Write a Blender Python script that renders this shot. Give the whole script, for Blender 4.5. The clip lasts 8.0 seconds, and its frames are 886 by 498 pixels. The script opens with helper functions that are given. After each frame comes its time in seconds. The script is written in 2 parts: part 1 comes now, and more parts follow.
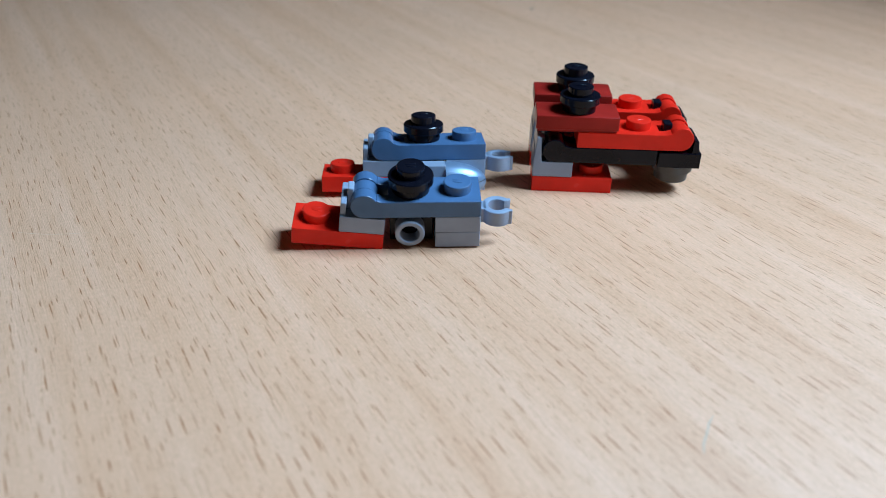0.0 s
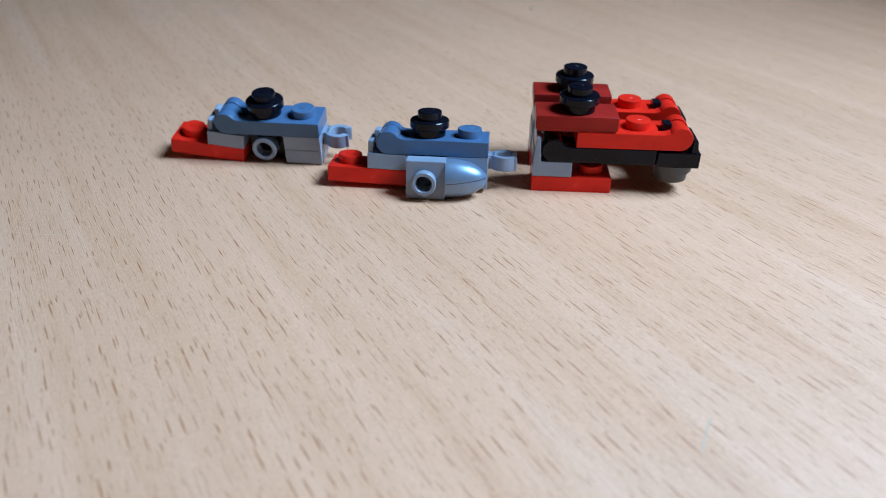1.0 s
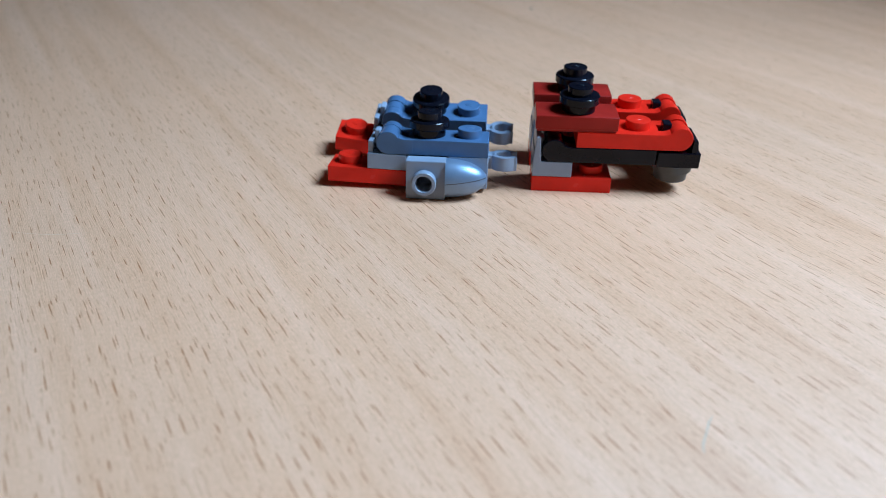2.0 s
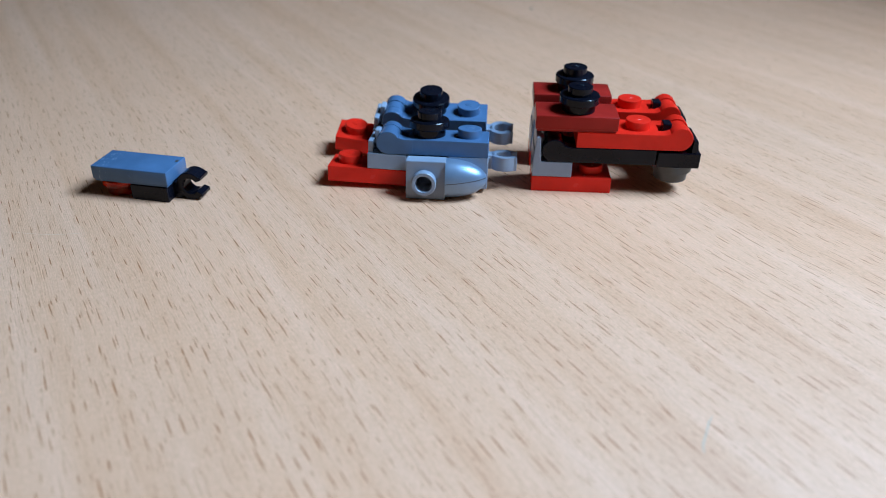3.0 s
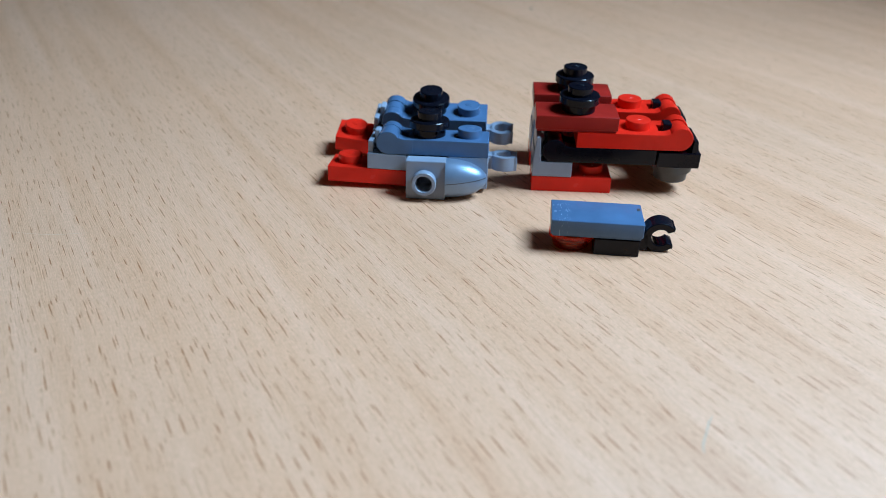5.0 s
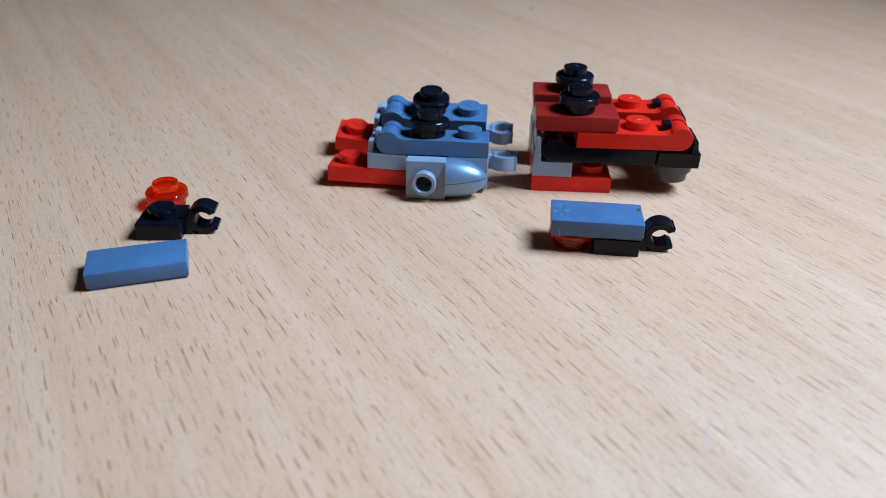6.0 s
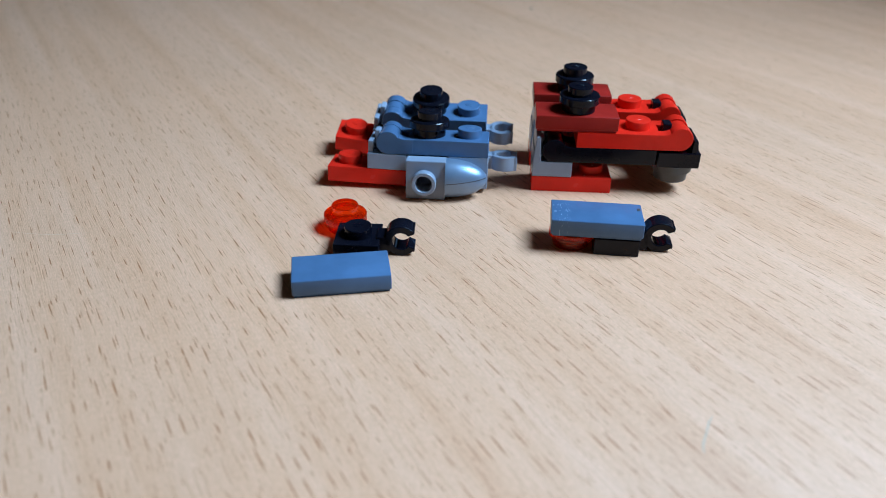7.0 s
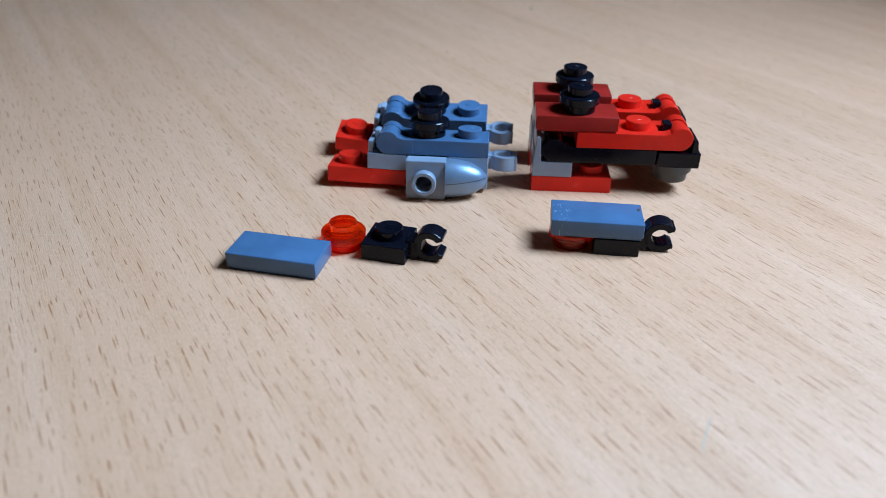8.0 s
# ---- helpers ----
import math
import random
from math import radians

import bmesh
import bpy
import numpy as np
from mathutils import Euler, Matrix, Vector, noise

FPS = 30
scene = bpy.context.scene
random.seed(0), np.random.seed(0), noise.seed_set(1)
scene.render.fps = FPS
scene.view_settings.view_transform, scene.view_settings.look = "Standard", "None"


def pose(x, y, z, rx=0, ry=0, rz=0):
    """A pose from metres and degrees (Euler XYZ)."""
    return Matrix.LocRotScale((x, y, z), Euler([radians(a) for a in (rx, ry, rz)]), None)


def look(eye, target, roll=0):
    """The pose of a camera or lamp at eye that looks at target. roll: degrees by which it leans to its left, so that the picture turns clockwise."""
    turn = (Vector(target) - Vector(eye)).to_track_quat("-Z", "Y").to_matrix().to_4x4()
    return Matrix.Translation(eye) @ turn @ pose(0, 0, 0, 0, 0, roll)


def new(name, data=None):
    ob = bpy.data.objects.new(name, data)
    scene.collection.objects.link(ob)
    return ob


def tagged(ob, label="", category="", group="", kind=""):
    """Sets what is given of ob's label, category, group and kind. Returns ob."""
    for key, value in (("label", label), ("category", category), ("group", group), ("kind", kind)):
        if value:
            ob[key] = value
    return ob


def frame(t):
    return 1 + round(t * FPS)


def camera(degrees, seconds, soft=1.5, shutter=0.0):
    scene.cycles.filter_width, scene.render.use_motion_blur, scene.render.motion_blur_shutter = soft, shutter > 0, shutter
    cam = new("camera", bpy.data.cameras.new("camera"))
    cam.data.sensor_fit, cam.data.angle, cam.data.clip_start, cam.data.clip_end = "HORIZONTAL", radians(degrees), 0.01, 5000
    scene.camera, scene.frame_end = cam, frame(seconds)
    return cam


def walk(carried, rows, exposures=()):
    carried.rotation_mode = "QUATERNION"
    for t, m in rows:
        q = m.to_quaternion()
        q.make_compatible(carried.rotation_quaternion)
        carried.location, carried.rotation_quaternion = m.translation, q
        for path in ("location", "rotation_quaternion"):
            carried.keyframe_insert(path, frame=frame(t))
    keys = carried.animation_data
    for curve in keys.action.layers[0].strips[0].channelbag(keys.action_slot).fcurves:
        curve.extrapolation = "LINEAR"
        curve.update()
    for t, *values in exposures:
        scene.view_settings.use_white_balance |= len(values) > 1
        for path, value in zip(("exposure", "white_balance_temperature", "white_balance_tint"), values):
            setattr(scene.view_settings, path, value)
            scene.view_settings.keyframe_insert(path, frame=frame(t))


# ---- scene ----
# ---- camera ----
cam = camera(59.58, 8.0, soft=0.7)
cam.data.dof.use_dof = True
cam.data.dof.focus_distance = 0.140
cam.data.dof.aperture_fstop = 19.0
EYE_Z, TILT, LEAN = 0.06987, 59.07, 0.667


def eye(yaw=0.0, nod=0.0):
    return pose(0, 0, EYE_Z, TILT + nod, 0, yaw) @ pose(0, 0, 0, 0, 0, LEAN)


# the phone balances each photo a little differently
WARMTH = [(0, 6700), (0.167, 6700), (0.2, 6630), (0.633, 6630), (0.7, 6530), (1.267, 6500), (1.3, 6570), (2.767, 6530), (2.8, 6500), (3.467, 6500), (3.5, 6440),
          (3.633, 6440), (3.7, 6570), (3.967, 6570), (4.0, 6700), (4.367, 6720), (4.4, 6830), (4.9, 6770), (5.8, 6520), (6.1, 6500),
          (6.767, 6530), (6.8, 6630), (7.267, 6630), (7.3, 6570), (7.567, 6570), (7.6, 6500), (8.0, 6500)]
walk(cam, [(0, eye(0.04)), (0.167, eye(0.04)), (0.2, eye()), (3.467, eye()), (3.5, eye(-0.08, 0.02)),
           (3.633, eye(-0.08, 0.02)), (3.667, eye()), (8.0, eye())],
     [(t, 0.0, kelvin, 10.0 - 0.012 * (kelvin - 6500)) for t, kelvin in WARMTH])

# ---- world, window light, exposure ----
world = bpy.data.worlds.new("world")
scene.world = world
world.use_nodes = True
wn = world.node_tree
sky = wn.nodes.new("ShaderNodeTexSky")
sky.sky_type, sky.sun_disc = "NISHITA", False
sky.sun_elevation, sky.sun_rotation = radians(35), radians(200)
wn.links.new(sky.outputs[0], wn.nodes["Background"].inputs[0])
wn.nodes["Background"].inputs[1].default_value = 0.12
scene.view_settings.exposure = 0.0


def window_lamp(name, at, target, size_x, size_y, watts, colour):
    data = bpy.data.lights.new(name, "AREA")
    data.shape, data.size, data.size_y, data.energy, data.color = "RECTANGLE", size_x, size_y, watts, colour
    ob = new(name, data)
    ob.matrix_basis = look(at, target)
    return ob


# one window beside the table gives the light
EAST_X, SOUTH_Y, TOP_Z = 0.22, -1.00, 1.76
EAST_WIN = (0.0, 0.22, 0.10, 0.50)
a, b, c, d = EAST_WIN
MID = Vector((EAST_X + 0.03, (a + b) / 2, 0.36))
window_lamp("side_window_daylight", MID, MID + Vector((-0.93, -0.28, -0.27)), 0.18, 0.20, 6.5, (0.38, 0.66, 1.0))


# ---- materials ----
def material(name):
    m = bpy.data.materials.new(name)
    m.use_nodes = True
    return m, m.node_tree, m.node_tree.nodes["Principled BSDF"]


def node(nt, kind, **inputs):
    n = nt.nodes.new(kind)
    for k, v in inputs.items():
        n.inputs[k].default_value = v
    return n


def ramp(nt, source, stops):
    r = nt.nodes.new("ShaderNodeValToRGB")
    while len(r.color_ramp.elements) < len(stops):
        r.color_ramp.elements.new(0.5)
    for e, (p, c) in zip(r.color_ramp.elements, stops):
        e.position, e.color = p, (*c, 1) if len(c) == 3 else c
    nt.links.new(source, r.inputs[0])
    return r.outputs[0]


def mixed(nt, factor, a, b, blend="MIX"):
    n = nt.nodes.new("ShaderNodeMix")
    n.data_type, n.blend_type = "RGBA", blend
    for socket, value in ((n.inputs[0], factor), (n.inputs[6], a), (n.inputs[7], b)):
        if isinstance(value, bpy.types.NodeSocket):
            nt.links.new(value, socket)
        elif isinstance(value, (int, float)):
            socket.default_value = value
        else:
            socket.default_value = (*value, 1)
    return n.outputs[2]


def math_node(nt, op, a, b=0.0, clamp=False):
    n = nt.nodes.new("ShaderNodeMath")
    n.operation, n.use_clamp = op, clamp
    for socket, value in zip(n.inputs, (a, b)):
        if isinstance(value, bpy.types.NodeSocket):
            nt.links.new(value, socket)
        else:
            socket.default_value = value
    return n.outputs[0]


def plastic(name, colour, rough=0.24, scuff=0.06, wear=0.10, gloss=0.42):
    """Moulded plastic: slight mottling of the colour, dust and hairline scuffs in the gloss."""
    m, nt, b = material(name)
    tc = nt.nodes.new("ShaderNodeTexCoord")
    big = node(nt, "ShaderNodeTexNoise", Scale=180.0, Detail=3.0)
    fine = node(nt, "ShaderNodeTexNoise", Scale=2600.0, Detail=2.0)
    for n in (big, fine):
        nt.links.new(tc.outputs["Object"], n.inputs["Vector"])
    lo, hi = [c * (1 - wear) for c in colour], [min(1, c * (1 + wear) + 0.002) for c in colour]
    nt.links.new(ramp(nt, big.outputs[0], [(0.3, lo), (0.7, hi)]), b.inputs["Base Color"])
    r = math_node(nt, "MULTIPLY_ADD", big.outputs[0], scuff)
    nt.nodes[-1].inputs[2].default_value = rough - scuff / 2
    nt.links.new(r, b.inputs["Roughness"])
    bump = node(nt, "ShaderNodeBump", Strength=0.05, Distance=0.0001)
    nt.links.new(fine.outputs[0], bump.inputs["Height"])
    nt.links.new(bump.outputs[0], b.inputs["Normal"])
    b.inputs["IOR"].default_value = 1.5
    b.inputs["Specular IOR Level"].default_value = gloss
    return m


RED = plastic("red_plastic", (0.80, 0.020, 0.009), 0.26, gloss=0.2)
DARK_RED = plastic("dark_red_plastic", (0.34, 0.016, 0.011), 0.30, gloss=0.15)
SLATE = plastic("slate_grey_plastic", (0.070, 0.138, 0.250), 0.25, gloss=0.34)
PALE = plastic("pale_grey_plastic", (0.275, 0.315, 0.395), 0.30)
BLACK = plastic("black_plastic", (0.004, 0.004, 0.008), 0.16, wear=0.2, gloss=0.2)
IRON = plastic("dark_grey_plastic", (0.075, 0.07, 0.066), 0.4)
SILVER = plastic("pearl_silver_plastic", (0.22, 0.30, 0.42), 0.36)
SILVER.node_tree.nodes["Principled BSDF"].inputs["Metallic"].default_value = 0.5
SEAM = plastic("seam_shadow_grey", (0.05, 0.055, 0.065), 0.5)


def scuffed(base):
    """The slate plastic with pale scratches over one end, as on the used tile."""
    m = base.copy()
    m.name = "scuffed_slate_plastic"
    nt = m.node_tree
    b = nt.nodes["Principled BSDF"]
    tc = nt.nodes.new("ShaderNodeTexCoord")
    mp = node(nt, "ShaderNodeMapping", Scale=(2600, 900, 900), Rotation=(0, 0, radians(35)))
    nt.links.new(tc.outputs["Object"], mp.inputs["Vector"])
    n = node(nt, "ShaderNodeTexNoise", Scale=1.0, Detail=3.0)
    nt.links.new(mp.outputs[0], n.inputs["Vector"])
    sep = nt.nodes.new("ShaderNodeSeparateXYZ")
    nt.links.new(tc.outputs["Object"], sep.inputs[0])
    far = math_node(nt, "ABSOLUTE", math_node(nt, "SUBTRACT", sep.outputs[0], 0.0016))
    near = math_node(nt, "SUBTRACT", 1.0, math_node(nt, "MULTIPLY", far, 480.0), clamp=True)
    marks = ramp(nt, n.outputs[0], [(0.58, (0, 0, 0)), (0.70, (1, 1, 1))])
    colour = b.inputs["Base Color"].links[0].from_socket
    nt.links.new(mixed(nt, math_node(nt, "MULTIPLY", near, marks), colour, (0.26, 0.38, 0.52)), b.inputs["Base Color"])
    return m


SLATE_USED = scuffed(SLATE)


def clear_orange():
    m, nt, b = material("clear_orange_plastic")
    b.inputs["Base Color"].default_value = (1.0, 0.10, 0.012, 1)
    b.inputs["Roughness"].default_value = 0.05
    b.inputs["IOR"].default_value = 1.5
    b.inputs["Transmission Weight"].default_value = 0.92
    thin = node(nt, "ShaderNodeBsdfTransparent", Color=(1.0, 0.15, 0.014, 1))
    mix = node(nt, "ShaderNodeMixShader", Fac=0.42)
    nt.links.new(b.outputs[0], mix.inputs[1])
    nt.links.new(thin.outputs[0], mix.inputs[2])
    nt.links.new(mix.outputs[0], nt.nodes["Material Output"].inputs["Surface"])
    return m


ORANGE = clear_orange()


def beech():
    """Pale beech: streaks along the grain and short brown flecks, the grain turned 31 degrees."""
    m, nt, b = material("beech_veneer")
    tc = nt.nodes.new("ShaderNodeTexCoord")
    turn = node(nt, "ShaderNodeMapping", Rotation=(0, 0, radians(-31)), Scale=(1000, 1000, 1000))
    nt.links.new(tc.outputs["Object"], turn.inputs["Vector"])
    wob = node(nt, "ShaderNodeTexNoise", Scale=0.02, Detail=2.0)
    nt.links.new(turn.outputs[0], wob.inputs["Vector"])
    bend = node(nt, "ShaderNodeVectorMath")
    bend.operation = "MULTIPLY_ADD"
    bend.inputs[1].default_value = (2.2, 0, 0)
    nt.links.new(wob.outputs["Color"], bend.inputs[0])
    nt.links.new(turn.outputs[0], bend.inputs[2])

    def stretched(kind, sx, sy, shift=0.0, **inputs):
        mp = node(nt, "ShaderNodeMapping", Scale=(1 / sx, 1 / sy, 0.0), Location=(shift, shift, 0))
        nt.links.new(bend.outputs[0], mp.inputs["Vector"])
        t = node(nt, kind, **inputs)
        nt.links.new(mp.outputs[0], t.inputs["Vector"])
        return t

    broad = stretched("ShaderNodeTexNoise", 6, 190, Scale=1.0, Detail=3.0, Roughness=0.55)
    fine = stretched("ShaderNodeTexNoise", 0.9, 16, 7.0, Scale=1.0, Detail=3.0, Roughness=0.6)
    fibre = stretched("ShaderNodeTexNoise", 0.22, 3.0, 3.0, Scale=1.0, Detail=2.0)
    cloud = stretched("ShaderNodeTexNoise", 45, 60, 5.0, Scale=1.0, Detail=2.0)
    colour = ramp(nt, broad.outputs[0], [(0.30, (0.53, 0.27, 0.125)), (0.43, (0.655, 0.40, 0.235)), (0.56, (0.705, 0.465, 0.305)), (0.70, (0.79, 0.56, 0.405))])
    colour = mixed(nt, 0.27, colour, ramp(nt, fine.outputs[0], [(0.25, (0.46, 0.27, 0.15)), (0.75, (0.80, 0.57, 0.38))]))
    colour = mixed(nt, 0.18, colour, ramp(nt, fibre.outputs[0], [(0.25, (0.38, 0.24, 0.14)), (0.75, (0.86, 0.64, 0.46))]))
    colour = mixed(nt, 0.22, colour, ramp(nt, cloud.outputs[0], [(0.3, (0.52, 0.38, 0.26)), (0.7, (0.80, 0.52, 0.33))]))

    speck = stretched("ShaderNodeTexNoise", 0.35, 0.8, 11.0, Scale=1.0, Detail=3.0, Roughness=0.7)
    colour = mixed(nt, 0.26, colour, ramp(nt, speck.outputs[0], [(0.3, (0.46, 0.28, 0.17)), (0.7, (0.88, 0.62, 0.43))]))

    def flecks(sx, sy, shift, wide, long, least, most):
        """One pointed fleck a cell, of its own width, length and strength; wide and long in parts of the cell."""
        v = stretched("ShaderNodeTexVoronoi", sx, sy, shift, Scale=1.0, Randomness=0.9)
        v.voronoi_dimensions = "2D"
        at = v.inputs["Vector"].links[0].from_socket
        off = nt.nodes.new("ShaderNodeVectorMath")
        off.operation = "SUBTRACT"
        nt.links.new(at, off.inputs[0])
        nt.links.new(v.outputs["Position"], off.inputs[1])
        xyz, rnd = nt.nodes.new("ShaderNodeSeparateXYZ"), nt.nodes.new("ShaderNodeSeparateColor")
        nt.links.new(off.outputs[0], xyz.inputs[0])
        nt.links.new(v.outputs["Color"], rnd.inputs[0])
        w = math_node(nt, "MULTIPLY", math_node(nt, "ADD", math_node(nt, "MULTIPLY", rnd.outputs[0], 0.8), 0.55), wide)
        h = math_node(nt, "MULTIPLY", math_node(nt, "ADD", math_node(nt, "MULTIPLY", rnd.outputs[1], 1.0), 0.35), long)
        u = math_node(nt, "DIVIDE", math_node(nt, "ABSOLUTE", xyz.outputs[0]), w)
        t = math_node(nt, "DIVIDE", xyz.outputs[1], h)
        t2 = math_node(nt, "MULTIPLY", t, t)
        edge = math_node(nt, "SUBTRACT", math_node(nt, "SUBTRACT", 1.0, t2), u)
        mask = math_node(nt, "MULTIPLY", edge, 1.8, clamp=True)
        power = math_node(nt, "ADD", math_node(nt, "MULTIPLY", rnd.outputs[2], most - least), least)
        return math_node(nt, "MULTIPLY", mask, math_node(nt, "MAXIMUM", power, 0.0))

    big = flecks(1.6, 5.8, 0.0, 0.075, 0.44, 0.2, 1.15)
    small = flecks(1.2, 3.6, 31.0, 0.09, 0.26, -0.35, 0.7)
    hair = flecks(0.9, 8.0, 57.0, 0.10, 0.45, -0.35, 0.65)
    colour = mixed(nt, 1.0, colour, (1.18, 0.88, 0.785), "MULTIPLY")
    colour = mixed(nt, big, colour, (0.44, 0.135, 0.042))
    colour = mixed(nt, small, colour, (0.46, 0.165, 0.065))
    colour = mixed(nt, hair, colour, (0.52, 0.21, 0.09))
    nt.links.new(colour, b.inputs["Base Color"])
    rough = math_node(nt, "MULTIPLY_ADD", fine.outputs[0], 0.14)
    nt.nodes[-1].inputs[2].default_value = 0.46
    nt.links.new(rough, b.inputs["Roughness"])
    b.inputs["Specular IOR Level"].default_value = 0.72
    bump = node(nt, "ShaderNodeBump", Strength=0.35, Distance=0.00008)
    nt.links.new(math_node(nt, "SUBTRACT", fibre.outputs[0], big), bump.inputs["Height"])
    nt.links.new(bump.outputs[0], b.inputs["Normal"])
    return m


BEECH = beech()


def plain(name, colour, rough=0.8, scale=8.0):
    m, nt, b = material(name)
    tc = nt.nodes.new("ShaderNodeTexCoord")
    n = node(nt, "ShaderNodeTexNoise", Scale=scale, Detail=5.0)
    nt.links.new(tc.outputs["Object"], n.inputs["Vector"])
    nt.links.new(ramp(nt, n.outputs[0], [(0.3, [c * 0.9 for c in colour]), (0.7, [min(1, c * 1.06) for c in colour])]), b.inputs["Base Color"])
    b.inputs["Roughness"].default_value = rough
    return m


WALL = plain("warm_wall_paint", (0.38, 0.27, 0.16))
CEIL = plain("ceiling_paint", (0.42, 0.36, 0.30))
FLOOR = plain("brown_floor", (0.24, 0.14, 0.08), 0.5)
WHITE = plain("white_frame_paint", (0.78, 0.78, 0.76), 0.4)
SCRATCH = plain("bare_scratch", (0.80, 0.50, 0.33), 0.6, 900)
INK = plain("faded_blue_ink", (0.60, 0.39, 0.27), 0.5, 900)


# ---- mesh tools, in millimetres ----
def merge(bm, other, m=None):
    if m is not None:
        other.transform(m)
        if m.determinant() < 0:
            bmesh.ops.reverse_faces(other, faces=other.faces)
    tmp = bpy.data.meshes.new("tmp")
    other.to_mesh(tmp)
    other.free()
    bm.from_mesh(tmp)
    bpy.data.meshes.remove(tmp)
    return bm


def box(x0, x1, y0, y1, z0, z1, bevel=0.16, segments=2):
    bm = bmesh.new()
    bmesh.ops.create_cube(bm, size=1.0)
    bm.transform(Matrix.Translation(((x0 + x1) / 2, (y0 + y1) / 2, (z0 + z1) / 2)) @ Matrix.Diagonal((x1 - x0, y1 - y0, z1 - z0, 1)))
    if bevel:
        bmesh.ops.bevel(bm, geom=list(bm.edges), offset=bevel, segments=segments, profile=0.5, affect="EDGES")
    return bm


def lathe(profile, seg=40):
    """Turns (radius, height) pairs round the z axis; pairs of radius 0 close the ends."""
    bm = bmesh.new()
    rings = []
    for r, z in profile:
        if r == 0:
            rings.append([bm.verts.new((0, 0, z))])
        else:
            rings.append([bm.verts.new((r * math.cos(2 * math.pi * i / seg), r * math.sin(2 * math.pi * i / seg), z)) for i in range(seg)])
    for a, b in zip(rings, rings[1:]):
        for i in range(seg):
            j = (i + 1) % seg
            if len(a) == 1:
                bm.faces.new((a[0], b[j], b[i]))
            elif len(b) == 1:
                bm.faces.new((a[i], a[j], b[0]))
            else:
                bm.faces.new((a[i], a[j], b[j], b[i]))
    bmesh.ops.recalc_face_normals(bm, faces=bm.faces)
    return bm


def prism(outline, depth, bevel=0.14):
    """Extrudes an outline in x and z along y from 0 to depth."""
    bm = bmesh.new()
    front = [bm.verts.new((x, 0, z)) for x, z in outline]
    back = [bm.verts.new((x, depth, z)) for x, z in outline]
    caps = [bm.faces.new(front), bm.faces.new(back[::-1])]
    for i in range(len(front)):
        j = (i + 1) % len(front)
        bm.faces.new((front[j], front[i], back[i], back[j]))
    bmesh.ops.recalc_face_normals(bm, faces=bm.faces)
    if bevel:
        rim = list({e for f in caps for e in f.edges})
        bmesh.ops.bevel(bm, geom=rim, offset=bevel, segments=2, profile=0.5, affect="EDGES")
    return bm


ID = Matrix.Identity(4)


def mm(x, y, z, rx=0, ry=0, rz=0):
    return pose(x, y, z, rx, ry, rz)


def part(name, bm, mat, parent=None, label="", m=ID):
    """Links a bmesh given in millimetres as one mesh object."""
    bm.transform(m)
    if m.determinant() < 0:
        bmesh.ops.reverse_faces(bm, faces=bm.faces)
    bm.transform(Matrix.Diagonal((0.001, 0.001, 0.001, 1)))
    me = bpy.data.meshes.new(name)
    bm.to_mesh(me)
    bm.free()
    for p in me.polygons:
        p.use_smooth = True
    me.set_sharp_from_angle(angle=radians(22))
    me.materials.append(mat)
    ob = new(name, me)
    ob.parent = parent
    if label:
        ob["label"] = label
    return ob


def empty(name, label, category, group=""):
    ob = new(name)
    ob.empty_display_size = 0.005
    return tagged(ob, label, category, group)


# ---- shapes of the toy bricks ----
def embossed(bm, z):
    """Two short raised strokes on a stud's top."""
    for y, turn in ((0.38, 14), (-0.38, -8)):
        ridge = lathe([(0, 0.15), (0.6, 0.11), (0.9, 0.05), (1.0, 0)], 14)
        merge(bm, ridge, mm(0, y, z - 0.005, 0, 0, turn) @ Matrix.Diagonal((1.0, 0.26, 1, 1)))
    return bm


def stud_shape():
    bm = lathe([(0, 0), (2.4, 0), (2.4, 1.5), (2.34, 1.64), (2.2, 1.7), (0, 1.7)])
    return embossed(bm, 1.7)


def ring_stud_shape():
    return lathe([(1.58, -0.1), (1.6, 1.6), (1.7, 1.72), (2.25, 1.72), (2.4, 1.55), (2.4, 0)])


def pierced_plate_shape(x0, x1, y0, y1, z0, z1, cx, cz, r, deep):
    """A block whose front has a round blind hole at (cx, cz)."""
    bm = bmesh.new()
    n = 40
    out, rim, floor, back = [], [], [], []
    for i in range(n):
        a = 2 * math.pi * i / n + math.pi / 4
        ca, sa = math.cos(a), math.sin(a)
        k = 1 / max(abs(ca), abs(sa))
        px, pz = (x0 + x1) / 2 + ca * k * (x1 - x0) / 2, (z0 + z1) / 2 + sa * k * (z1 - z0) / 2
        out.append(bm.verts.new((px, y0, pz)))
        back.append(bm.verts.new((px, y1, pz)))
        rim.append(bm.verts.new((cx + r * ca, y0, cz + r * sa)))
        floor.append(bm.verts.new((cx + r * ca, y0 + deep, cz + r * sa)))
    for i in range(n):
        j = (i + 1) % n
        for f in ((out[i], out[j], rim[j], rim[i]), (rim[i], rim[j], floor[j], floor[i]), (out[i], out[j], back[j], back[i])):
            bm.faces.new(f)
    bm.faces.new(floor)
    bm.faces.new(back)
    bmesh.ops.recalc_face_normals(bm, faces=bm.faces)
    edge = [e for e in bm.edges if e.calc_face_angle() > radians(60) and not any(v in floor or v in rim for v in e.verts)]
    bmesh.ops.bevel(bm, geom=edge, offset=0.18, segments=2, profile=0.5, affect="EDGES")
    return bm


def plate_shape(length=7.8, x0=0.1, bevel=0.16):
    return box(x0, x0 + length, 0.1, 7.9, 0, 3.2, bevel)


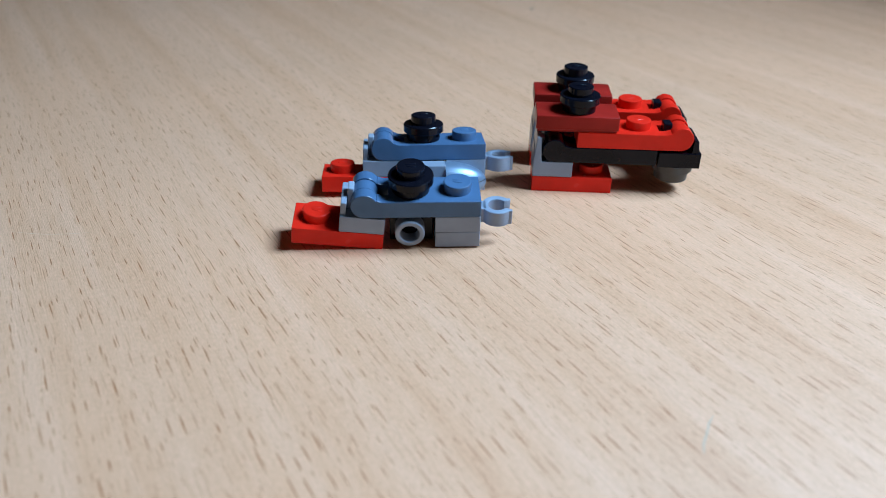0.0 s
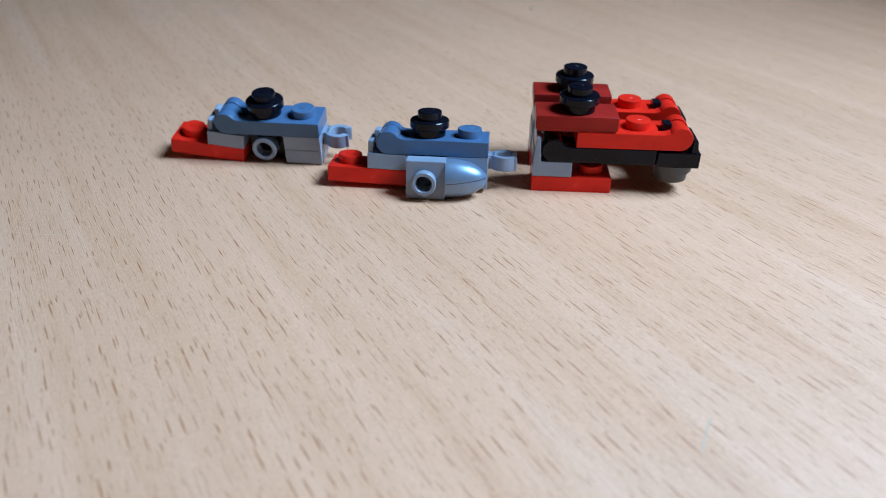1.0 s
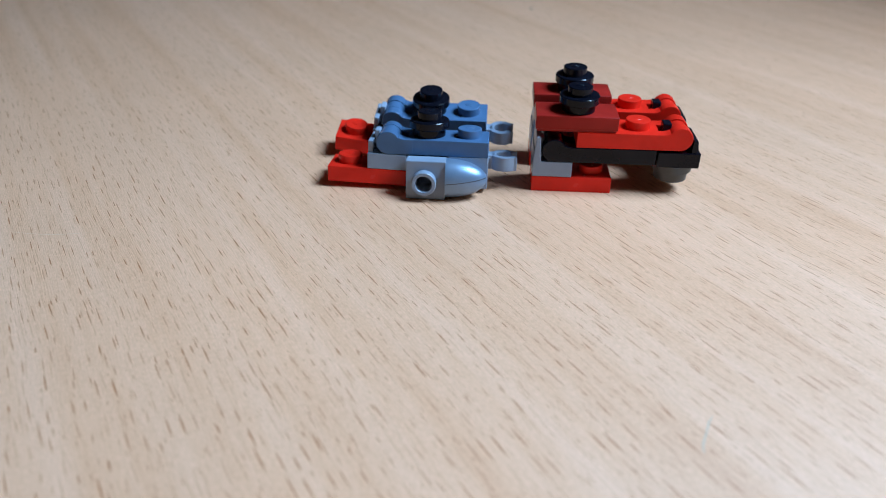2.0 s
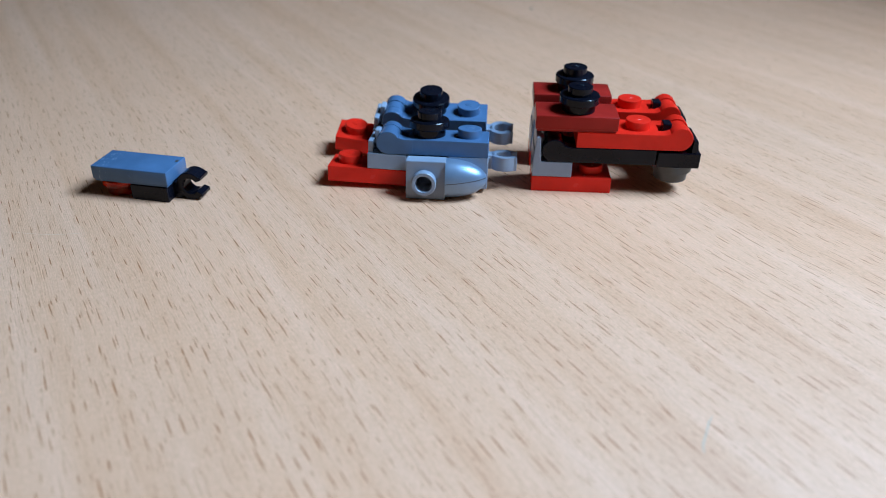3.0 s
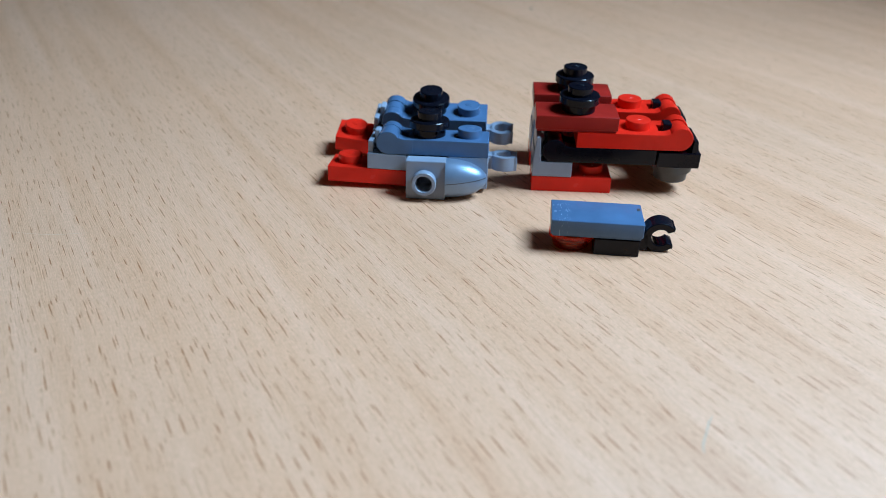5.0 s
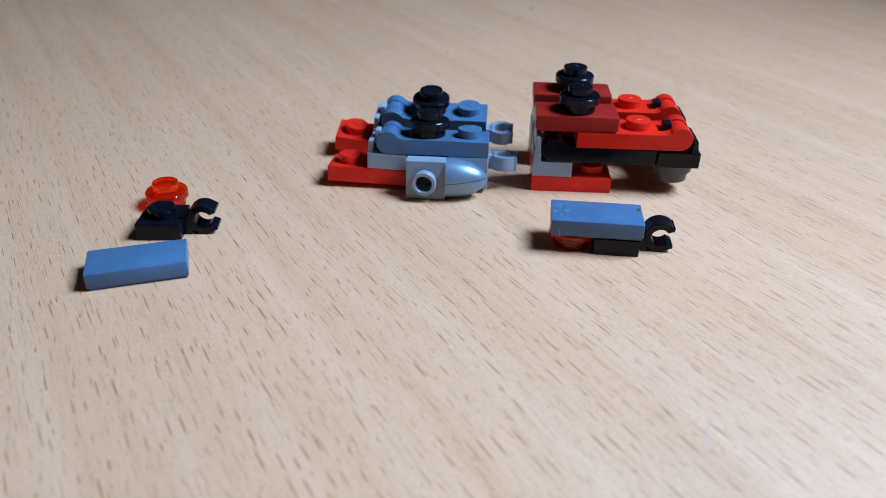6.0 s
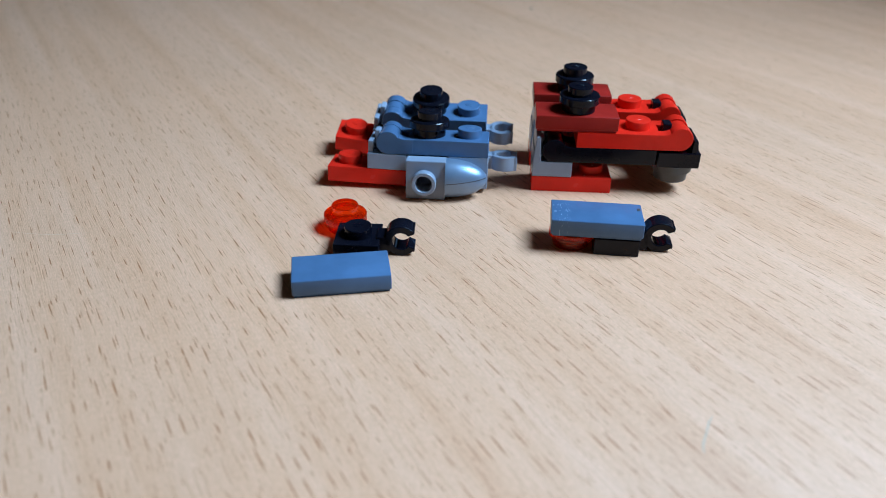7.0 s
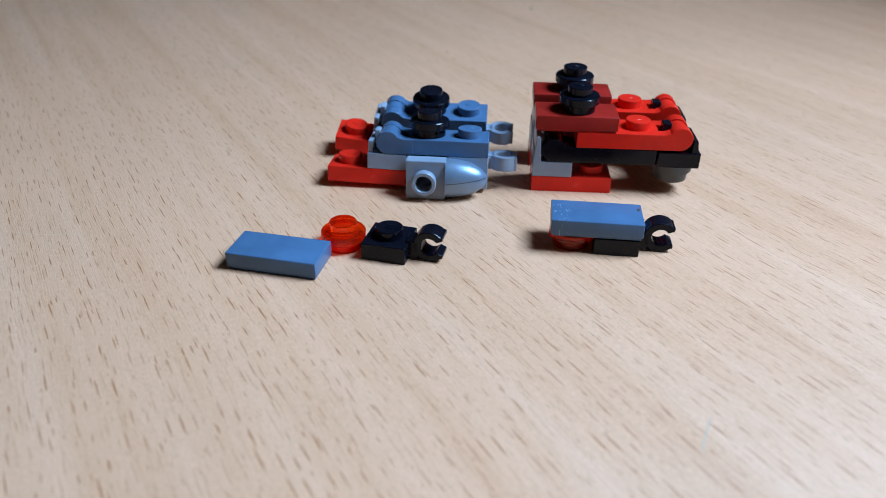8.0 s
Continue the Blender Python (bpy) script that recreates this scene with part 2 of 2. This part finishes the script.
def tile_shape():
    bm = box(0, 15.8, 0, 7.8, 0.42, 3.2, 0.22, 3)
    return merge(bm, box(0.3, 15.5, 0.3, 7.5, 0, 0.6, 0))


def round_plate_shape(seg=48):
    bm = lathe([(0, 1.6), (2.3, 1.6), (2.4, 0.05), (2.5, 0), (3.1, 0), (3.2, 0.1), (3.22, 1.45), (3.4, 1.6), (3.78, 1.65), (3.9, 1.78), (3.9, 3.02),
                  (3.75, 3.2), (2.42, 3.2), (2.4, 4.72), (2.34, 4.84), (2.2, 4.9), (0, 4.9)], seg)
    return embossed(bm, 4.9)


def hinge_finger(depth):
    """A rounded finger that rises at the end of a hinge plate; the plate starts at x = 0."""
    r, cx, cz = 2.32, -3.9, 2.33
    pts = [(cx + r * math.cos(a), cz + r * math.sin(a)) for a in [radians(270 - 12 * i) for i in range(21)]]
    pts += [(-1.75, 3.55), (-1.3, 3.3), (-0.7, 3.2), (1.2, 3.19), (1.2, 0.01)]
    return prism(pts, depth, 0.15)


def c_clip(depth, outer=2.75, inner=1.6, reach=2.4):
    """A C of a clip round the y axis that opens towards +x, with blunt arms that end at x = reach."""
    n = 18
    pairs = [((reach, 0.72 * outer), (reach, 0.88 * inner))]
    for i in range(n + 1):
        a, b = radians(46 + 268 * i / n), radians(36 + 288 * i / n)
        pairs.append(((outer * math.cos(a), outer * math.sin(a)), (inner * math.cos(b), inner * math.sin(b))))
    pairs.append(((reach, -0.72 * outer), (reach, -0.88 * inner)))
    bm = bmesh.new()
    rows = [[bm.verts.new((x, y, z)) for y in (0, depth) for x, z in p] for p in pairs]
    for (o0, i0, p0, q0), (o1, i1, p1, q1) in zip(rows, rows[1:]):
        for f in ((o0, o1, i1, i0), (p0, p1, q1, q0), (o0, o1, p1, p0), (i0, i1, q1, q0)):
            bm.faces.new(f)
    for o, i, p, q in (rows[0], rows[-1]):
        bm.faces.new((o, i, q, p))
    bmesh.ops.recalc_face_normals(bm, faces=bm.faces)
    rim = [e for e in bm.edges if len(e.link_faces) == 2 and e.calc_face_angle() > radians(50)]
    bmesh.ops.bevel(bm, geom=rim, offset=0.16, segments=2, profile=0.5, affect="EDGES")
    return bm


# ---- parts of the builds ----
def plate(parent, mat, at, name="plate", length=7.8, studs=(4.0,), label="", m=ID):
    p = part(name, plate_shape(length), mat, parent, label, m @ mm(*at))
    for sx in studs:
        part("stud", stud_shape(), mat, p, "", m @ mm(*at) @ mm(sx, 4, 3.2))
    return p


def hinge_plate(parent, mat, at, studs, label, m=ID):
    """A one by two plate with two hinge fingers past its start."""
    w = m @ mm(*at)
    p = part("hinge_plate", plate_shape(15.8), mat, parent, label, w)
    for y in (0.085, 5.515):
        part("hinge_finger", hinge_finger(2.4), mat, p, "", w @ mm(0, y, 0))
    for sx in studs:
        part("stud", stud_shape(), mat, p, "", w @ mm(sx, 4, 3.2))
    return p


def lug_plate(parent, mat, at, label, m=ID, barrel_mat=None, tall=False):
    """A one by one plate with an upright lug that holds the middle barrel of a hinge; the barrel is 3.9 mm before its end."""
    w = m @ mm(*at)
    p = part("lug_plate", plate_shape(), mat, parent, label, w)
    lug = box(0.15, 1.15, 0.7, 7.3, 3.1, 5.6, 0.2)
    merge(lug, box(1.15, 2.25, 2.75, 5.25, 3.1, 7.3, 0.25))
    if tall:
        merge(lug, prism([(0.1, 3.1), (1.75, 3.1), (1.35, 8.2), (0.6, 8.3)], 7.7, 0.14), mm(0, 0.12, 0))
    part("lug", lug, mat, p, "", w)
    barrel = lathe([(0, 0), (2.05, 0), (2.2, 0.15), (2.2, 2.65), (2.05, 2.8), (0, 2.8)], 36)
    part("hinge_barrel", barrel, barrel_mat or mat, p, "", w @ mm(4.1, 5.4, 5.53) @ mm(0, 0, 0, 90))
    return p


def round_plate(parent, mat, at, label, m=ID, name="round_plate"):
    return part(name, round_plate_shape(), mat, parent, label, m @ mm(*at))


def leg_build(name, label, mirrored, pitch):
    """A leg of the toy: a toe plate, a hinged slate top, a clip, and a hollow stud and a silver cone on its side."""
    ob = empty(name, label, "brick model", "loose brick models on the table")
    m = Matrix.Translation((0, 8, 0)) @ Matrix.Diagonal((1, -1, 1, 1)) if mirrored else ID
    swing = m @ mm(12.1, 0, 9.03) @ mm(0, 0, 0, 0, pitch) @ mm(-12.1, 0, -9.03)
    plate(ob, RED, (0, 0, 0), "toe_plate", 15.8, (4.0,), "bright red plate as a toe", swing)
    lug_plate(ob, PALE, (8, 0, 3.2), "pale grey plate with an upright lug", swing, SLATE)
    hinge_plate(ob, SLATE, (16, 0, 6.4), (4.0, 12.0), "slate grey hinge plate", m)
    round_plate(ob, BLACK, (20, 4, 9.6), "black round plate on a stud", m)
    plate(ob, PALE, (24, 0, 0), "heel_plate", 7.8, (), "pale grey plate", m)
    cp = part("clip_plate", plate_shape(), PALE, ob, "pale grey plate with an upright clip", m @ mm(24, 0, 3.2))
    clip = c_clip(2.9, 2.75, 1.62, 2.5)
    flare = [(-2.9 - 0.95 * k, 1.25 + 1.5 * k * k) for k in (0, 0.25, 0.5, 0.75, 1.0)]
    merge(clip, prism([(-1.9, -1.25)] + [(x, -z) for x, z in flare] + flare[::-1] + [(-1.9, 1.25)], 2.9, 0.12))
    part("clip", clip, PALE, cp, "", m @ mm(35.1, 4, 3.35) @ mm(0, 0, 2.9, -90))
    # black rather than dark grey: the recess's shade is put into the brick's colour
    side = part("side_brick", box(16.2, 23.8, 0.1, 5.6, 0.1, 6.35, 0.15), BLACK, ob, "brick with studs on its sides, black for the shade in its gap", m)
    tube = lathe([(0, 0), (1.65, 0), (1.68, 2.55), (1.8, 2.7), (2.4, 2.7), (2.6, 2.5), (2.6, 0)], 40)
    part("hollow_stud", tube, PALE, side, "pale grey hollow stud", m @ mm(19.7, 5.4, 3.05) @ mm(0, 0, 0, -90))
    # the plate and the cone on the outer side
    sp = part("side_plate", pierced_plate_shape(16.1, 23.9, -3.55, -0.3, -1.28, 6.5, 19.75, 2.35, 1.56, 2.9), PALE, ob, "pale grey plate turned on its side", m)
    part("hollow_stud", ring_stud_shape(), PALE, sp, "", m @ mm(19.75, -3.5, 2.35) @ mm(0, 0, 0, 90))
    part("side_neck", box(17.5, 22.5, -0.4, 2.2, 0.6, 5.6, 0.1), IRON, sp, "", m)
    cone = lathe([(3.85 * math.cos(radians(a)), 7.9 * math.sin(radians(a))) for a in (0, 8, 16, 24, 32, 40, 48, 56, 64, 70, 76, 81, 85)] + [(0, 7.9)], 40)
    cone = merge(lathe([(0, -0.1), (3.85, -0.1), (3.85, 0.0)], 40), cone)
    bmesh.ops.remove_doubles(cone, verts=cone.verts, dist=0.02)
    w = m @ mm(23.95, -1.75, 2.75) @ mm(0, 0, 0, 0, 90) @ Matrix.Diagonal((1, 0.9, 1, 1))
    c = part("cone", cone, SILVER, ob, "pearl silver rounded cone", w)
    # a thin dark strip on the surface draws the crease's shade
    seam = bmesh.new()
    ring = []
    for i in range(25):
        a = radians(85 * i / 24)
        q = Vector((0.25 - 0.9 * math.sin(a), -3.86 * math.cos(a), 7.92 * math.sin(a)))
        ring.append([seam.verts.new(q + Vector((0.09 * math.cos(b), 0.03 * math.sin(b), 0.0))) for b in (0, 2.1, 4.2)])
    for r0, r1 in zip(ring, ring[1:]):
        for i in range(3):
            seam.faces.new((r0[i], r0[(i + 1) % 3], r1[(i + 1) % 3], r1[i]))
    part("seam", seam, SEAM, c, "", w)
    return ob


def clip_plate(parent, at, m=ID, stud=True):
    w = m @ mm(*at)
    p = part("clip_plate", plate_shape(bevel=0.2), BLACK, parent, "black plate with a sideways clip", w)
    if stud:
        part("stud", stud_shape(), BLACK, p, "", w @ mm(4, 4, 3.2))
    clip = c_clip(3.4, 2.85, 1.55, 2.35)
    merge(clip, box(-4.2, -1.9, 0, 3.4, -2.7, 0.7, 0.2))
    part("clip", clip, BLACK, p, "", w @ mm(11.5, 2.3, 2.87))
    return p


# ---- room ----
def room_box(name, x0, x1, y0, y1, z0, z1, mat, kind="structure", label="", category=""):
    ob = part(name, box(x0 * 1000, x1 * 1000, y0 * 1000, y1 * 1000, z0 * 1000, z1 * 1000, 0), mat)
    return tagged(ob, label, category, "", kind)


X0, X1, Y0, Y1, Z0, Z1, T = -1.6, EAST_X, SOUTH_Y, 1.40, -0.74, TOP_Z, 0.12
room_box("floor", X0 - T, X1 + T, Y0 - T, Y1 + T, Z0 - 0.1, Z0, FLOOR, label="brown floor under the table", category="floor")
room_box("wall_west", X0 - T, X0, Y0 - T, Y1 + T, Z0, Z1, WALL, label="plain painted wall", category="wall")
room_box("ceiling", X0 - T, X1 + T, Y0 - T, Y1 + T, Z1, Z1 + 0.1, CEIL, label="pale painted ceiling", category="ceiling")


def opened(name, lo, hi, opening, mat, label, category, window, window_label):
    """A wall of thickness T with one opening, and a white frame set into it."""
    a, b, c, d = opening

    def block(u0, u1, v0, v1, d0, d1):
        return box(*[q * 1000 for q in (X1 + d0, X1 + d1, u0, u1, v0, v1)], 0)

    bm = block(lo[0], a, lo[1], hi[1], 0, T)
    for q in ((b, hi[0], lo[1], hi[1]), (a, b, lo[1], c), (a, b, d, hi[1])):
        merge(bm, block(*q, 0, T))
    tagged(part(name, bm, mat), label, category, "", "structure")
    fr = tagged(new(window), window_label, "window", "", "structure")
    w = 0.015
    for q in ((a, b, c, c + w), (a, b, d - w, d), (a, a + w, c + w, d - w), (b - w, b, c + w, d - w)):
        part("window_frame", block(*q, 0.05, 0.10), WHITE, fr)


opened("wall_east", (Y0 - T, Z0), (Y1 + T, Z1), EAST_WIN, WALL, "plain painted wall with a window", "wall",
       "window_1", "white framed window beside the table")
room_box("wall_north", X0, X1, Y1, Y1 + T, Z0, Z1, WALL, label="plain painted wall", category="wall")
room_box("wall_south", X0, X1, Y0 - T, Y0, Z0, Z1, WALL, label="plain painted wall", category="wall")


def table():
    ob = empty("table", "pale beech table with brown flecked grain", "table")
    part("tabletop", box(-900, 212, -380, 560, -24, 0, 1.5), BEECH, ob)
    for x, y in ((-830, -320), (165, -320), (-830, 500), (165, 500)):
        part("leg", box(x - 25, x + 25, y - 25, y + 25, -740, -24, 2), BEECH, ob)
    return ob


table()


def pen_mark():
    """A faint bent pen line on the wood."""
    bm = bmesh.new()
    pts = [(35.3, 75.3), (34.4, 74.0), (33.5, 72.0), (32.6, 70.2), (32.2, 68.6)]
    rows = []
    for i, (x, y) in enumerate(pts):
        w = 0.16 if 0 < i < 4 else 0.06
        rows.append((bm.verts.new((x - w, y, 0.012)), bm.verts.new((x + w, y, 0.012))))
    for a, b in zip(rows, rows[1:]):
        bm.faces.new((a[0], a[1], b[1], b[0]))
    bm.normal_update()
    tagged(part("pen_mark", bm, INK), "faint blue pen mark on the table", "mark", "", "stuff")


pen_mark()


def scratch():
    """A hair-fine curved scratch in the varnish."""
    bm = bmesh.new()
    rows = []
    for i in range(13):
        k = i / 12
        x, y, w = -78.0 + 14.0 * k, 121.6 - 1.5 * math.sin(math.pi * (0.15 + 0.7 * k)), 0.07 * math.sin(math.pi * (0.08 + 0.84 * k))
        rows.append((bm.verts.new((x, y - w, 0.01)), bm.verts.new((x, y + w, 0.01))))
    for a, b in zip(rows, rows[1:]):
        bm.faces.new((a[0], b[0], b[1], a[1]))
    bm.normal_update()
    tagged(part("scratch", bm, SCRATCH), "fine pale scratch in the table's varnish", "mark", "", "stuff")


scratch()


def crumb():
    bm = bmesh.new()
    bmesh.ops.create_icosphere(bm, subdivisions=2, radius=0.42)
    for v in bm.verts:
        v.co *= 0.8 + 0.35 * noise.noise(v.co * 3.0)
    bm.transform(mm(31.2, 287.5, 0.3))
    tagged(part("crumb", bm, SEAM), "tiny dark crumb on the table", "crumb")


crumb()


# ---- the toy builds ----
leg_a = leg_build("brick_model", "grey and red brick model with its hollow stud showing", True, 6.5)
leg_b = leg_build("brick_model", "grey and red brick model with a silver side cone", False, 1.5)


def body_build():
    """The red body of the toy: two like rows of plates joined by a black plate."""
    ob = empty("brick_model", "red and black brick model with two tiled rows", "brick model", "loose brick models on the table")
    for y in (0.0, 12.0):
        plate(ob, RED, (0, y, 0), "base_plate", 15.8, (12.0,), "bright red plate on the table")
        lug_plate(ob, PALE, (0, y, 3.2), "pale grey plate with an upright lug", ID, BLACK, True)
        hinge_plate(ob, BLACK, (8, y, 6.4), (), "black hinge plate")
        turned = mm(8.2 + 16, y + 8, 9.6, 0, 0, 180)
        hinge_plate(ob, RED, (0, 0, 0), (4.0, 12.0), "bright red hinge plate", turned)
        part("tile", tile_shape(), DARK_RED, ob, "dark red smooth tile", mm(0.15, y + 0.05, 12.8))
        round_plate(ob, BLACK, (8.4, y + 3.9, 16.0), "black round plate on the tile")
        wheel = lathe([(0, 0), (3.0, 0), (3.2, 0.15), (3.35, 2.0), (3.9, 2.1), (3.9, 3.6), (0, 3.6)], 48)
        part("wheel", wheel, IRON, ob, "dark grey round plate", mm(28.0, y + 3.9, 2.45))
        barrel = lathe([(0, 0), (1.85, 0), (2.0, 0.15), (2.0, 2.65), (1.85, 2.8), (0, 2.8)], 36)
        part("hinge_barrel", barrel, RED, ob, "bright red hinge barrel", mm(28.1, y + 5.4, 11.93) @ mm(0, 0, 0, 90))
        part("hinge_pin", box(24.9, 26.6, y + 2.7, y + 5.3, 9.3, 14.1, 0.25), BLACK, ob, "black pin end in the hinge slot")
    cross = part("cross_plate", box(24.25, 32.4, 0.1, 19.9, 6.05, 9.2, 0.18), BLACK, ob, "black plate across both rows")
    for y in (0.3, 12.3):
        part("lug", prism([(30.5, 9.1), (31.9, 9.1), (31.6, 11.5), (30.7, 11.9)], 7.4, 0.14), BLACK, cross, "", mm(0, y, 0))
    return ob


body = body_build()


def foot_build():
    ob = empty("brick_model", "slate tile on black clip plate and orange stud", "brick model", "loose brick models on the table")
    t = part("tile", tile_shape(), SLATE_USED, ob, "slate grey scuffed tile", mm(0, 0, 3.2))
    nick = lathe([(0, -0.05), (0.32, -0.05), (0.36, 0.02), (0.22, 0.06), (0, 0.02)], 12)
    part("nick", nick, SEAM, t, "small dark dent", mm(15.2, 5.6, 6.4) @ Matrix.Diagonal((1, 1.5, 1, 1)))
    part("mould_mark", lathe([(0.18, -0.02), (0.21, 0.04), (0.31, 0.04), (0.34, -0.02)], 16), SLATE, t, "", mm(7.9, 0.0, 4.75) @ mm(0, 0, 0, 90))
    cp = clip_plate(ob, (7.55, 0.0, 0), ID, True)
    part("mould_mark", lathe([(0.16, -0.02), (0.19, 0.04), (0.27, 0.04), (0.3, -0.02)], 16), BLACK, cp, "", mm(12.9, 0.1, 1.7) @ mm(0, 0, 0, 90))
    round_plate(ob, ORANGE, (3.85, 3.9, 0), "clear orange round plate")
    return ob


foot = foot_build()
tile = tagged(part("tile", tile_shape(), SLATE), "smooth slate grey toy tile lying on the table", "toy tile")
loose_clip = empty("clip_plate", "black toy plate with one stud and a clip", "toy plate")
clip_plate(loose_clip, (-0.1, -0.1, 0))
round_one = tagged(part("round_plate", round_plate_shape(64), ORANGE), "clear orange round toy plate with one stud", "toy plate")


# ---- what moves: each photographed pose is held, then the next follows ----
def held(thing, holds, z=0.0, tilt=0.0):
    rows = []
    for i, (t, x, y, turn) in enumerate(holds):
        p = pose(x * 0.001, y * 0.001, z * 0.001, tilt, 0, turn)
        rows.append((t, p))
        end = holds[i + 1][0] - 0.0334 if i + 1 < len(holds) else 8.0
        if end > t + 0.03:
            rows.append((end, p))
    walk(thing, rows)


def motions():
    held(leg_a, [(0, -25.55, 115.39, 3.0), (0.2, -46.24, 122.81, -2.3), (0.5, -54.19, 134.79, -9.3), (0.7, -62.68, 141.19, -5.4),
                 (0.9, -57.70, 153.35, -5.1), (1.1, -42.42, 156.44, -8.5), (1.3, -33.96, 158.68, -6.5), (1.5, -22.95, 155.57, -4.1)], 0.25, 7.2)
    held(leg_b, [(0, -23.76, 135.45, 4.2), (0.2, -24.51, 140.44, -7.2), (0.5, -23.25, 140.60, -4.3)], 0.98, -5.9)
    held(body, [(0, 17.40, 139.87, -3.4)])
    held(foot, [(0, -135.0, 158.0, -8.0), (2.1, -112.0, 151.0, -9.0), (2.3, -96.0, 146.0, -10.0), (2.5, -82.0, 141.3, -11.0), (2.8, -68.20, 135.68, -11.2),
                (3.2, -54.55, 131.08, -11.9), (3.5, -36.68, 128.98, -7.6), (3.7, -27.50, 124.45, -8.6), (4.0, -19.00, 119.70, -3.4),
                (4.2, -8.63, 115.65, -4.7), (4.4, 3.42, 115.58, -5.6), (4.7, 12.2, 115.3, -5.9), (4.9, 18.49, 116.06, -6.1)])
    held(tile, [(0, -125.0, 96.0, 14.0), (5.1, -92.0, 99.0, 15.0), (5.3, -80.0, 100.0, 15.5), (5.5, -67.5, 101.0, 16.0), (5.8, -56.70, 101.92, 16.5),
                (6.1, -48.88, 100.73, 16.8), (6.4, -41.35, 101.15, 13.8), (6.6, -36.46, 99.50, 13.1), (6.8, -23.70, 100.62, 9.0),
                (7.1, -18.15, 101.42, 9.2), (7.3, -27.36, 101.23, 9.7), (7.6, -36.16, 109.29, -12.2)])
    held(loose_clip, [(0, -126.0, 130.0, 2.0), (5.1, -91.0, 125.0, 2.0), (5.3, -78.5, 123.0, 2.0), (5.5, -65.5, 120.6, 2.0), (5.8, -54.26, 118.26, 1.7),
                      (6.1, -46.41, 115.74, 1.6), (6.4, -37.55, 112.92, 2.4), (6.6, -26.81, 113.16, 0.0), (6.8, -18.70, 112.32, -1.9),
                      (7.1, -13.57, 112.88, -4.6), (7.3, -13.50, 112.66, -4.1), (7.6, -14.01, 112.90, -14.1)])
    held(round_one, [(0, -126.0, 145.0, 0), (5.1, -90.0, 140.5, 0), (5.3, -77.5, 138.2, 0), (5.5, -65.0, 135.2, 0), (5.8, -52.92, 132.13, 0),
                     (6.1, -45.29, 129.23, 0), (6.4, -38.35, 127.18, 0), (6.6, -26.32, 125.31, 0), (6.8, -17.82, 123.83, 0),
                     (7.1, -9.66, 125.95, 0), (7.3, -17.05, 117.09, 0), (7.6, -17.43, 117.56, 0)])


motions()
